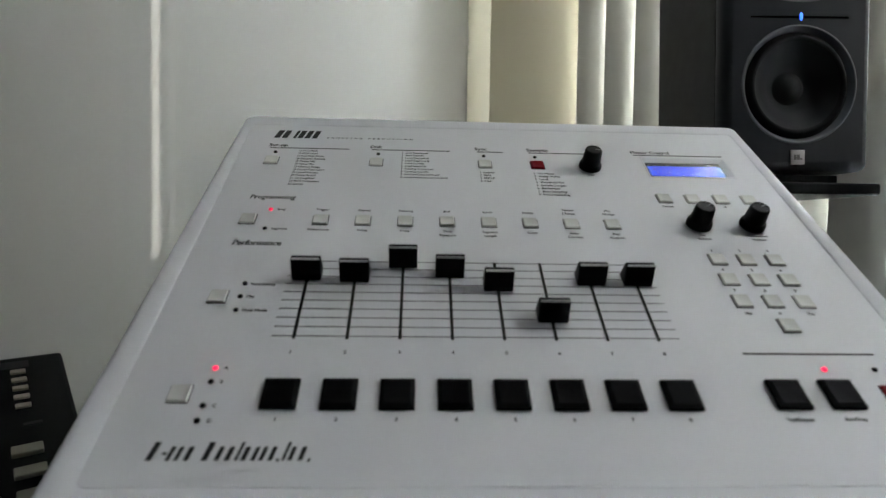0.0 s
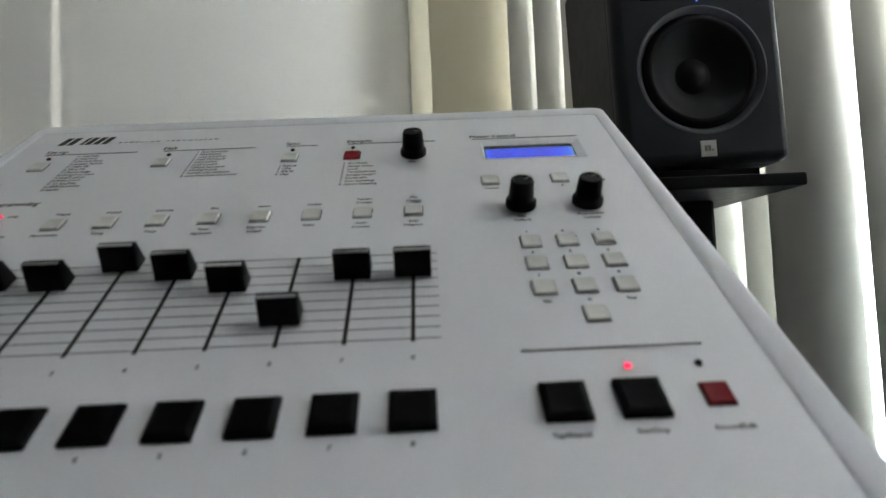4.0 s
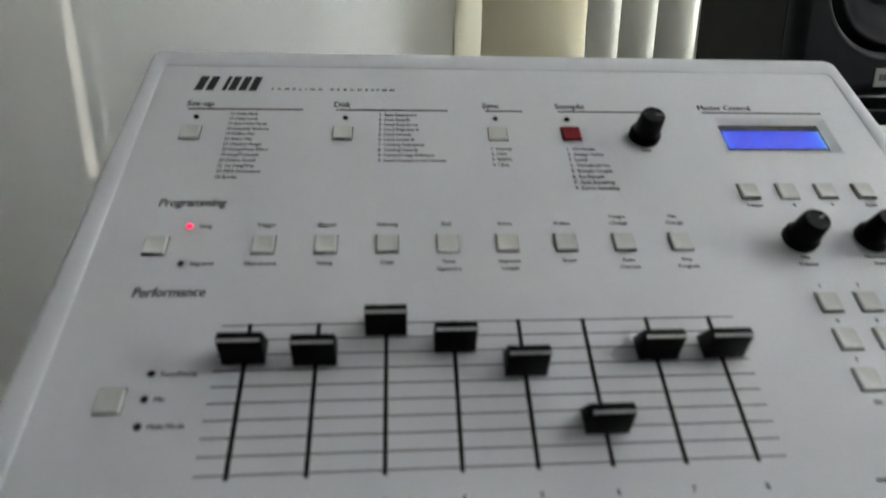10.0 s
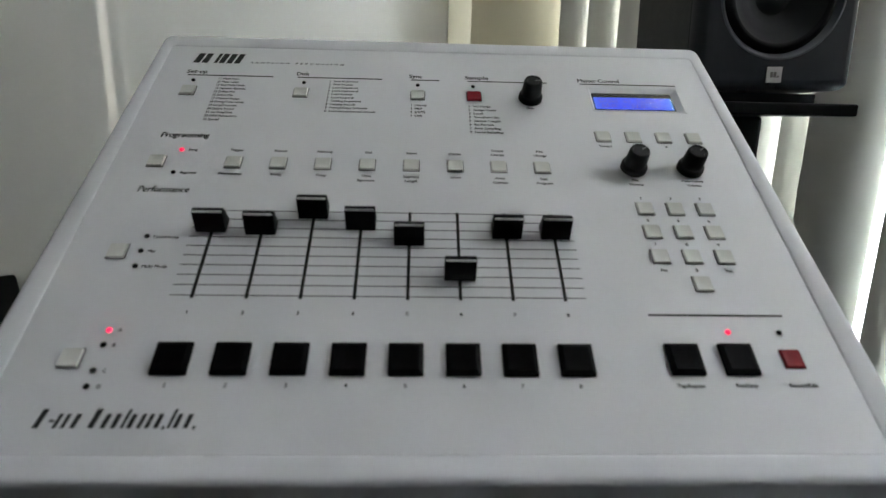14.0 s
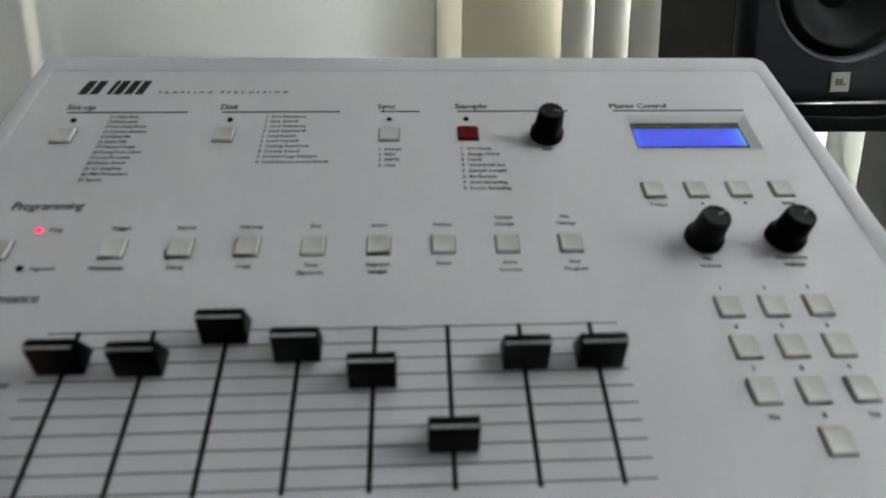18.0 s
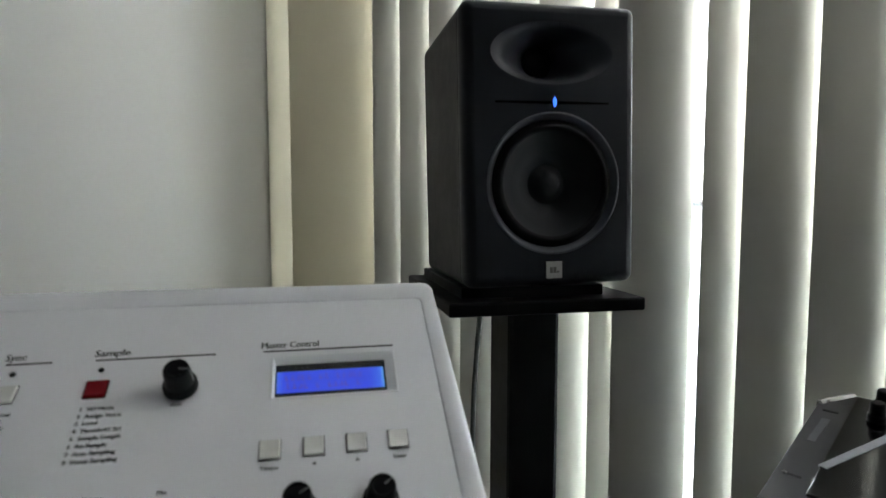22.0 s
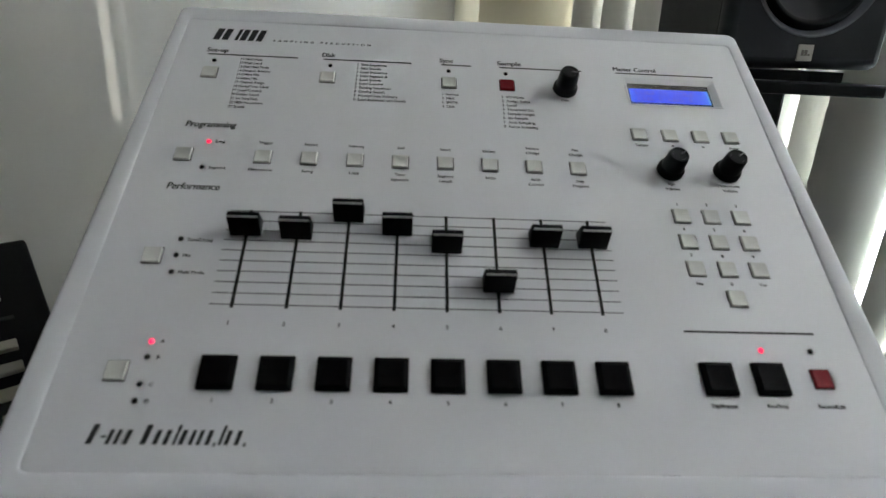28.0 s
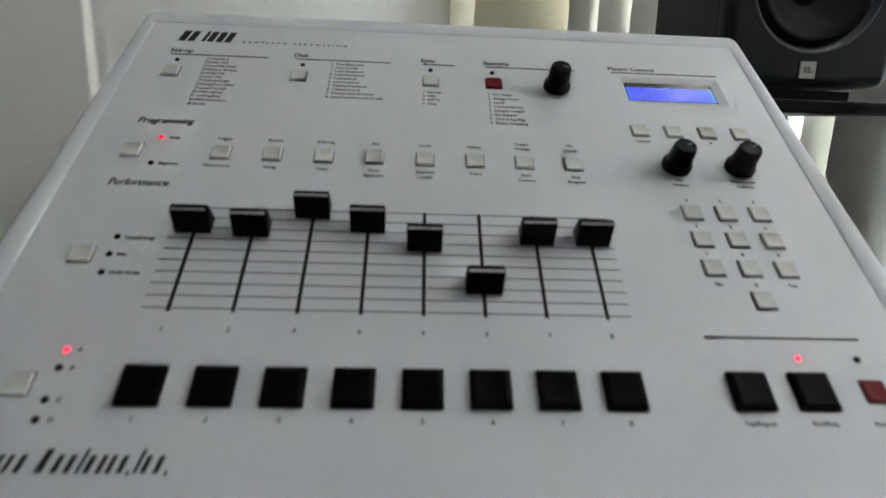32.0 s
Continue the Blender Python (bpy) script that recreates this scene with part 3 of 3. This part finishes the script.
# display
LW = (0.2482, 0.3078, 0.1682, 0.1878)
DEEP = 0.0016                            # the screen lies this much higher
bm = bmesh.new()
rect = lambda x0, x1, y0, y1, z: [(x1, y1, z), (x0, y1, z), (x0, y0, z), (x1, y0, z)]
rings(bm, [rect(LX0 - 0.0012, LX1 + 0.0012, LY0 - 0.0012, LY1 + 0.0012, 0.0001), rect(LX0 - 0.0010, LX1 + 0.0010, LY0 - 0.0010, LY1 + 0.0010, 0.0003), rect(LX0, LX1, LY0, LY1, 0.0003), rect(LW[0] - 0.0006, LW[1] + 0.0006, LW[2] - 0.0006, LW[3] + 0.0006, -0.0032 + DEEP), rect(LW[0] - 0.0006, LW[1] + 0.0006, LW[2] - 0.0006, LW[3] + 0.0006, -0.0040 + DEEP)], False, False)
disp = part("display", bm, PANEL, drum, "recessed white display surround")
part("screen_frame", a_box(LW[0] - 0.0008, LW[1] + 0.0008, LW[2] - 0.0008, LW[3] + 0.0008, -0.0048 + DEEP, -0.0034 + DEEP), LCD_FRAME, disp)
part("screen", a_box(LW[0] + 0.0002, LW[1] - 0.0006, LW[2] + 0.0016, LW[3] - 0.0042, -0.0036 + DEEP, -0.0032 + DEEP), LCD_BLUE, disp, "glowing blue liquid crystal display")
# two rows of characters, too faint to read: small bars
for row, words in enumerate(((5, 2, 5), (4, 1, 4, 1))):
    bm = bmesh.new()
    x = LW[0] + 0.0045 + 0.0012 * row
    for count in words:
        for k in range(count):
            y = LW[2] + 0.0040 + 0.0056 * (1 - row)
            box(bm, x, x + 0.0020, y, y + 0.0007, -0.0032 + DEEP, -0.0031 + DEEP)
            box(bm, x + 0.0006 * (k % 3), x + 0.0006 * (k % 3) + 0.0007, y + 0.0011, y + 0.0032, -0.0032 + DEEP, -0.0031 + DEEP)
            x += 0.0030
        x += 0.0036
    part("display_text_bars", bm, LCD_INK, disp)["kind"] = "stuff"
glass = bpy.data.materials.new("display_glass")
glass.use_nodes = True
gb = glass.node_tree.nodes["Principled BSDF"]
gb.inputs["Transmission Weight"].default_value, gb.inputs["Roughness"].default_value, gb.inputs["IOR"].default_value = 1.0, 0.13, 1.17
o = part("screen_glass", a_box(LW[0], LW[1], LW[2], LW[3], -0.0029 + DEEP, -0.0024 + DEEP), glass, disp)
o.visible_shadow = False

# disk drive in the front face
drive = part("disk_drive", a_box(-0.0478, 0.0478, -0.0260, 0.0, -0.004, 0.0008, bevel=0.0006), SLOT, drum, "black disk drive front")
drive.matrix_basis = pose(0.2728, -0.1058, -0.0330, 73.2, 0, 0)
part("drive_slot", a_box(-0.0425, 0.0425, -0.0160, -0.0125, 0.0004, 0.0011), LCD_FRAME, drive)

# stand under the drum machine
stand = thing("equipment_stand", pose(0.13, 0.12, 0), "black steel stand with a sloped top under the drum machine", "stand")
low = DEV @ Vector((0, -0.07, -0.0885))
high = DEV @ Vector((0, 0.22, -0.0885))
for dx in (-0.13, 0.13):
    part("arm", tube([(dx, low.y - 0.12, low.z - 0.0125), (dx, high.y - 0.12, high.z - 0.0125)], 0.012, 12), STAND, stand, smooth=40)
    part("post", tube([(dx, 0.03, 0.03), (dx, 0.03, (low.z + high.z) / 2)], 0.016, 12), STAND, stand, smooth=40)
    part("foot", tube([(dx, -0.25, 0.0165), (dx, 0.28, 0.0165)], 0.016, 12), STAND, stand, smooth=40)
part("cross_bar", tube([(-0.13, 0.03, 0.45), (0.13, 0.03, 0.45)], 0.012, 12), STAND, stand, smooth=40)

# ---- monitor speaker ----
SX0, SX1, SZ0, SZ1, SY, SD = 0.4040, 0.5770, 1.0285, 1.2920, 0.3215, 0.175
spk = thing("monitor_speaker", pose((SX0 + SX1) / 2, SY, SZ0 + 0.0012, 0, -1.2, 0), "charcoal two-way studio monitor with lit blue lamp on its stand", "speaker")
w, h = (SX1 - SX0) / 2, SZ1 - SZ0


def front_loop(dx, dz0, dz1, y, r):
    return [(px, y, pz) for px, pz, _ in rounded(-w + dx, w - dx, dz0, h - dz1, r, 0)]


bm = rings(bmesh.new(), [front_loop(0.004, 0.004, 0.004, SD, 0.006), front_loop(0.0, 0.0, 0.0, SD - 0.004, 0.012), front_loop(0.0, 0.0, 0.0, 0.018, 0.012), front_loop(0.0015, 0.0015, 0.0015, 0.0165, 0.0105)], cap_last=False)
part("cabinet", bm, CHARCOAL, spk, "charcoal vinyl cabinet", smooth=40)
WZ, HZ = 0.0970, 0.2165
# baffle with a round hole and an oval hole: two square tiles, each bridged to its hole
bm = bmesh.new()


def bridge_tile(bm, x0, x1, z0, z1, cz, rx, rz, n=48):
    outer = []
    for i in range(n):
        a = 2 * math.pi * (i + 0.5) / n
        c, s = math.cos(a), math.sin(a)
        k = min((x1 if c > 0 else -x0) / abs(c) if c else 9, ((z1 - cz) if s > 0 else (cz - z0)) / abs(s))
        outer.append((c * k, s * k + cz))
    corners = [(x1, z1), (x0, z1), (x0, z0), (x1, z0)]
    for c in corners:
        j = min(range(n), key=lambda i: (outer[i][0] - c[0]) ** 2 + (outer[i][1] - c[1]) ** 2)
        outer[j] = c
    inner = [(rx * math.cos(2 * math.pi * (i + 0.5) / n), cz + rz * math.sin(2 * math.pi * (i + 0.5) / n)) for i in range(n)]
    rings(bm, [[(x, 0.0, z) for x, z in outer], [(x, 0.0, z) for x, z in inner]], False, False)


E_ = 0.011
bridge_tile(bm, -w + E_, w - E_, E_, 0.1695, WZ, 0.0650, 0.0650)
bridge_tile(bm, -w + E_, w - E_, 0.1735, h - E_, HZ, 0.0600, 0.0285)
for a, b in ((0.1695, 0.1735),):
    rings(bm, [[(-w + E_, 0.0, a), (w - E_, 0.0, a)], [(-w + E_, 0.0, b), (w - E_, 0.0, b)]], False, False, closed=False)
rim_loops = []
for k in range(6):
    a = radians(90 * k / 5)
    d, y = E_ * (1 - math.sin(a)), E_ * 1.3 * (1 - math.cos(a))
    rim_loops.append([(px, y, pz) for px, pz, _ in rounded(-w + d, w - d, d, h - d, 0.0010 + 0.0110 * k / 5, 0)])
rim_loops.append([(px, 0.0165, pz) for px, pz, _ in rounded(-w, w, 0, h, 0.012, 0)])
rings(bm, rim_loops, False, False)
bmesh.ops.remove_doubles(bm, verts=bm.verts, dist=0.00002)
part("baffle", bm, BAFFLE, spk, "dark moulded front", smooth=35)


def oval(profile, cz, n=48, kz=1.0):
    return rings(bmesh.new(), [[(r * math.cos(2 * math.pi * i / n), y, cz + r * kz * math.sin(2 * math.pi * i / n)) for i in range(n)] for r, y in profile], False, True)


woofer = part("woofer", oval([(0.0555, 0.0030), (0.0520, 0.0005), (0.0490, 0.0030), (0.0470, 0.0050), (0.0400, 0.0090), (0.0300, 0.0147), (0.0195, 0.0207), (0.0183, 0.0205), (0.0150, 0.0165), (0.0090, 0.0135), (0.0010, 0.0125)], WZ), CONE, spk, "dark cone with a domed dust cap", smooth=60)
part("surround", rings(bmesh.new(), [[(r * math.cos(2 * math.pi * i / 48), y, WZ + r * math.sin(2 * math.pi * i / 48)) for i in range(48)] for r, y in ((0.0595, 0.0052), (0.0570, 0.0030), (0.0545, 0.0002), (0.0520, -0.0002), (0.0495, 0.0022))], False, False), RUBBER, woofer, smooth=60)
part("rim", rings(bmesh.new(), [[(r * math.cos(2 * math.pi * i / 64), y, WZ + r * math.sin(2 * math.pi * i / 64)) for i in range(64)] for r, y in ((0.0664, 0.0002), (0.0661, -0.0004), (0.0648, -0.0006), (0.0638, -0.0002), (0.0602, 0.0050), (0.0592, 0.0056))], False, False), RIM, woofer, "bevelled dark rim", smooth=60)
woofer.matrix_basis = pose(0.0010, 0, 0)
bm = rings(bmesh.new(), [[(r * math.cos(2 * math.pi * i / 48), y, HZ + r * kz * math.sin(2 * math.pi * i / 48)) for i in range(48)] for r, kz, y in ((0.0602, 0.477, 0.0), (0.0560, 0.476, 0.0006), (0.0500, 0.485, 0.0032), (0.0420, 0.52, 0.0090), (0.0330, 0.60, 0.0180), (0.0240, 0.75, 0.0270), (0.0175, 0.95, 0.0350), (0.0160, 1.0, 0.0420))], False, True)
horn = part("horn", bm, HORN, spk, "oval waveguide", smooth=60)
part("tweeter", oval([(0.0150, 0.0415), (0.0120, 0.0380), (0.0060, 0.0355), (0.0010, 0.0350)], HZ, 32, 1.0), SLOT, horn, smooth=60)
part("groove", rings(bmesh.new(), [[(x, y, 0.1714 + k * (0.0013 - 0.0000052 * (x * 1000 / 6) ** 2)) for x, k in ((-0.056, 1), (-0.03, 1), (0.0, 1), (0.03, 1), (0.056, 1), (0.056, -1), (0.03, -1), (0.0, -1), (-0.03, -1), (-0.056, -1))] for y in (0.001, -0.0006)]), BLACK_GAP, spk)
part("power_lamp", rings(bmesh.new(), [[(0.0016 + x * k, y, 0.1720 + z * k) for x, z in ((0, 0.0048), (0.0014, 0.0024), (0.0020, 0), (0.0014, -0.0024), (0, -0.0048), (-0.0014, -0.0024), (-0.0020, 0), (-0.0014, 0.0024))] for k, y in ((1, 0.001), (1, -0.0006), (0.5, -0.0014))]), LED_BLUE, spk, "glowing blue power lamp")
bd = part("badge", a_box(-0.0080, 0.0080, -0.0014, 0.001, 0.0080, 0.0240, bevel=0.0004), BADGE, spk, "small square silver badge")
bm = a_box(-0.0045, -0.0017, -0.0017, -0.0013, 0.0132, 0.0188)
box(bm, -0.0011, 0.0019, -0.0017, -0.0013, 0.0132, 0.0188)
box(bm, 0.0025, 0.0048, -0.0017, -0.0013, 0.0132, 0.0150)
part("badge_mark", bm, BADGE_INK, bd)

sstand = thing("speaker_stand", pose(0.483, 0.435, 0), "black steel speaker stand with a square column", "speaker stand")
part("top_plate", a_box(-0.0955, 0.1010, -0.1200, 0.1100, 1.0045, 1.0175, bevel=0.002), STAND, sstand)
part("pad", a_box(-0.078, 0.068, -0.0960, 0.0950, 1.0175, 1.0280, bevel=0.001), RUBBER, sstand, "thin dark rubber pad")
part("column", a_box(-0.0090, 0.0500, -0.0350, 0.0350, 0.0200, 1.0045, bevel=0.005), STAND, sstand)
part("base_plate", a_box(-0.15, 0.15, -0.15, 0.15, 0.0, 0.0200, bevel=0.003), STAND, sstand)
wire = part("speaker_cable", tube([(0.482 - 0.012 * math.sin(k * 0.5), 0.53, 0.99 - 0.06 * k) for k in range(17)], 0.0035), CABLE, None, smooth=60)
tagged(wire, "thin black cable hanging behind the speaker stand", "cable")

# ---- machine beyond the left edge ----
lm = thing("rack_controller", Matrix.Translation((-0.318, 0.3212, 0.821)) @ pose(0, 0, 0, 1.94, 0, 0) @ pose(0, 0, 0, 20, 0, 38), "black tabletop machine with rows of tan keys", "drum machine")
part("case", a_box(-0.40, 0.0, -0.34, 0.0, -0.07, 0.0, bevel=0.004), MACHINE, lm)
kb = a_box(-0.0062, 0.0062, -0.0028, 0.0028, 0, 0.003, bevel=0.0008)
key = part("key", kb, TAN_KEY, lm)
kk = [(-0.040 - 0.032 * i, -0.031 - 0.0142 * j) for i in range(6) for j in range(5)]
key.matrix_basis = pose(*kk[0], 0)
for x, y in kk[1:]:
    share(key, x, y)
big = part("key", a_box(-0.0112, 0.0112, -0.0055, 0.0055, 0, 0.005, bevel=0.001), TAN_KEY, lm)
kk = [(-0.042 - 0.032 * i, -0.152 - 0.027 * j) for i in range(6) for j in range(5)]
big.matrix_basis = pose(*kk[0], 0)
for x, y in kk[1:]:
    share(big, x, y)
part("recessed_strip", a_box(-0.19, -0.030, -0.022, -0.010, -0.0004, 0.0004), SLOT, lm)
for i in range(5):
    part("ridge", a_box(-0.042 - 0.032 * i, -0.028 - 0.032 * i, -0.117, -0.113, 0.0, 0.0014, bevel=0.0005), SLOT, lm)
ls = thing("side_stand", pose(-0.50, 0.20, 0), "black stand under the tabletop machine", "stand")
part("post", tube([(0, 0, 0.02), (0, 0, 0.66)], 0.02, 12), STAND, ls, smooth=40)
part("top_plate", a_box(-0.12, 0.12, -0.1, 0.1, 0.655, 0.667, bevel=0.002), STAND, ls)
part("base_plate", a_box(-0.2, 0.2, -0.2, 0.2, 0, 0.02, bevel=0.003), STAND, ls)

# ---- machine at the window side ----
rm = thing("sampler", Matrix.Translation((0.655, 0.180, 0.9645)) @ pose(0, 0, 0, 1.94, 0, 0) @ pose(0, 0, 0, 8, 0, -57.7) @ pose(0.002, -0.005, 0), "dark grey metal sampler with a glossy smoked panel and black knobs", "sampler")


def plate(outline, z0, z1, r=0.0):
    """A flat plate; r takes its upper edge back a little."""
    mid = Vector((sum(x for x, y in outline), sum(y for x, y in outline))) / len(outline)
    shrink = [(x + (r if x < mid.x else -r), y + (r if y < mid.y else -r)) for x, y in outline]
    return rings(bmesh.new(), [[(x, y, z0) for x, y in outline], [(x, y, z1 - r) for x, y in outline], [(x, y, z1) for x, y in shrink]])


CUT0, CUT1 = Vector((0.0, -0.020)), Vector((0.015, 0.003))     # the cut-off corner
part("top_plate", plate([(0.0, -0.178), (0.42, -0.178), (0.42, 0.003), CUT1[:], CUT0[:]], -0.008, 0.0, 0.0006), GREY_METAL, rm, "dark grey metal top")
part("case", a_box(0.024, 0.41, -0.172, -0.012, -0.060, -0.008, bevel=0.003), MACHINE, rm, "black body set back under the top")
# bright metal strip stands in for the highlight on the worn corner bevel
along = (CUT1 - CUT0).normalized()
out = Vector((-along.y, along.x))
glint = rings(bmesh.new(), [[(*(c + out * 0.0012), -0.009), (*(c + out * 0.0012), 0.0004), (*(c - out * 0.0030), 0.0019), (*(c - out * 0.0042), 0.0004), (*(c - out * 0.0042), -0.009)] for c in (CUT0 - along * 0.001, CUT1 + along * 0.001)])
part("corner_guard", glint, SILVER, rm, "worn corner bevel, its highlight made as a bright metal strip")
part("smoked_panel", a_box(0.0205, 0.41, -0.146, -0.003, -0.0005, 0.0022, bevel=0.0008), SMOKED, rm, "glossy dark panel")
band0, band1 = Vector((0.022, -0.114)), Vector((0.064, -0.012))
turn = math.degrees(math.atan2(band1.y - band0.y, band1.x - band0.x))
band = part("trim_band", a_box(0.0, (band1 - band0).length, -0.0026, 0.0026, 0.0020, 0.0030, bevel=0.0003), BAND, rm, "pale metal band across the panel")
band.matrix_basis = pose(band0.x, band0.y, 0, 0, 0, turn)
for y in (-0.033, -0.129):
    part("cheek_slot", a_box(0.005, 0.0145, y - 0.0008, y + 0.0008, -0.0002, 0.0005), SLOT, rm)
part("slot_pin", a_box(0.0040, 0.0070, -0.1298, -0.1282, 0.0004, 0.0011, bevel=0.0003), SILVER, rm, "bright metal pin")
for k in range(3):
    part("maker_mark", a_box(0.0066 + 0.0004 * k, 0.0112 + 0.0006 * k, -0.0830 + 0.0122 * k, -0.0708 + 0.0122 * k, 0.0003, 0.0006), GREY_INK, rm, "pale block mark")
for x, y in ((0.0370, -0.0350), (0.0375, -0.0125), (0.0700, -0.0350), (0.0705, -0.0125)):
    k = part("knob", lathe([(0.0060, 0.0020), (0.0060, 0.0065), (0.0050, 0.0078), (0.0045, 0.0150), (0.0038, 0.0160), (0.0020, 0.0160)], 24), CAP, rm, "black tapered knob", smooth=30)
    k.matrix_basis = pose(x, y, 0)
rs = thing("side_stand", rm.matrix_world @ pose(0.2, -0.09, -0.0605) @ pose(0, 0, 0), "black stand under the sampler", "stand")
rs.matrix_world = Matrix.Translation((rs.matrix_world.translation.x, rs.matrix_world.translation.y, 0))
zt = (rm.matrix_world @ Vector((0.2, -0.09, -0.060))).z
part("post", tube([(0, 0, 0.02), (0, 0, zt - 0.012)], 0.02, 12), STAND, rs, smooth=40)
part("top_plate", a_box(-0.06, 0.06, -0.06, 0.06, zt - 0.012, zt - 0.006, bevel=0.002), STAND, rs)
part("base_plate", a_box(-0.2, 0.2, -0.2, 0.2, 0, 0.02, bevel=0.003), STAND, rs)
arm = Vector((0.566, 0.121, 0.886))
part("brace", tube([(arm.x - rs.matrix_world.translation.x, arm.y - rs.matrix_world.translation.y, arm.z), (0.459 - rs.matrix_world.translation.x, 0.056 - rs.matrix_world.translation.y, 0.684), (0, 0, 0.30)], 0.010, 12), STAND, rs, smooth=40)
lead = part("audio_cable", tube([(0.440, 0.109, 0.678), (0.471, 0.110, 0.743), (0.501, 0.111, 0.791), (0.533, 0.112, 0.837), (0.562, 0.116, 0.868), (0.600, 0.126, 0.898)], 0.0019), CABLE, None, smooth=60)
tagged(lead, "thin black cable hanging under the sampler", "cable")
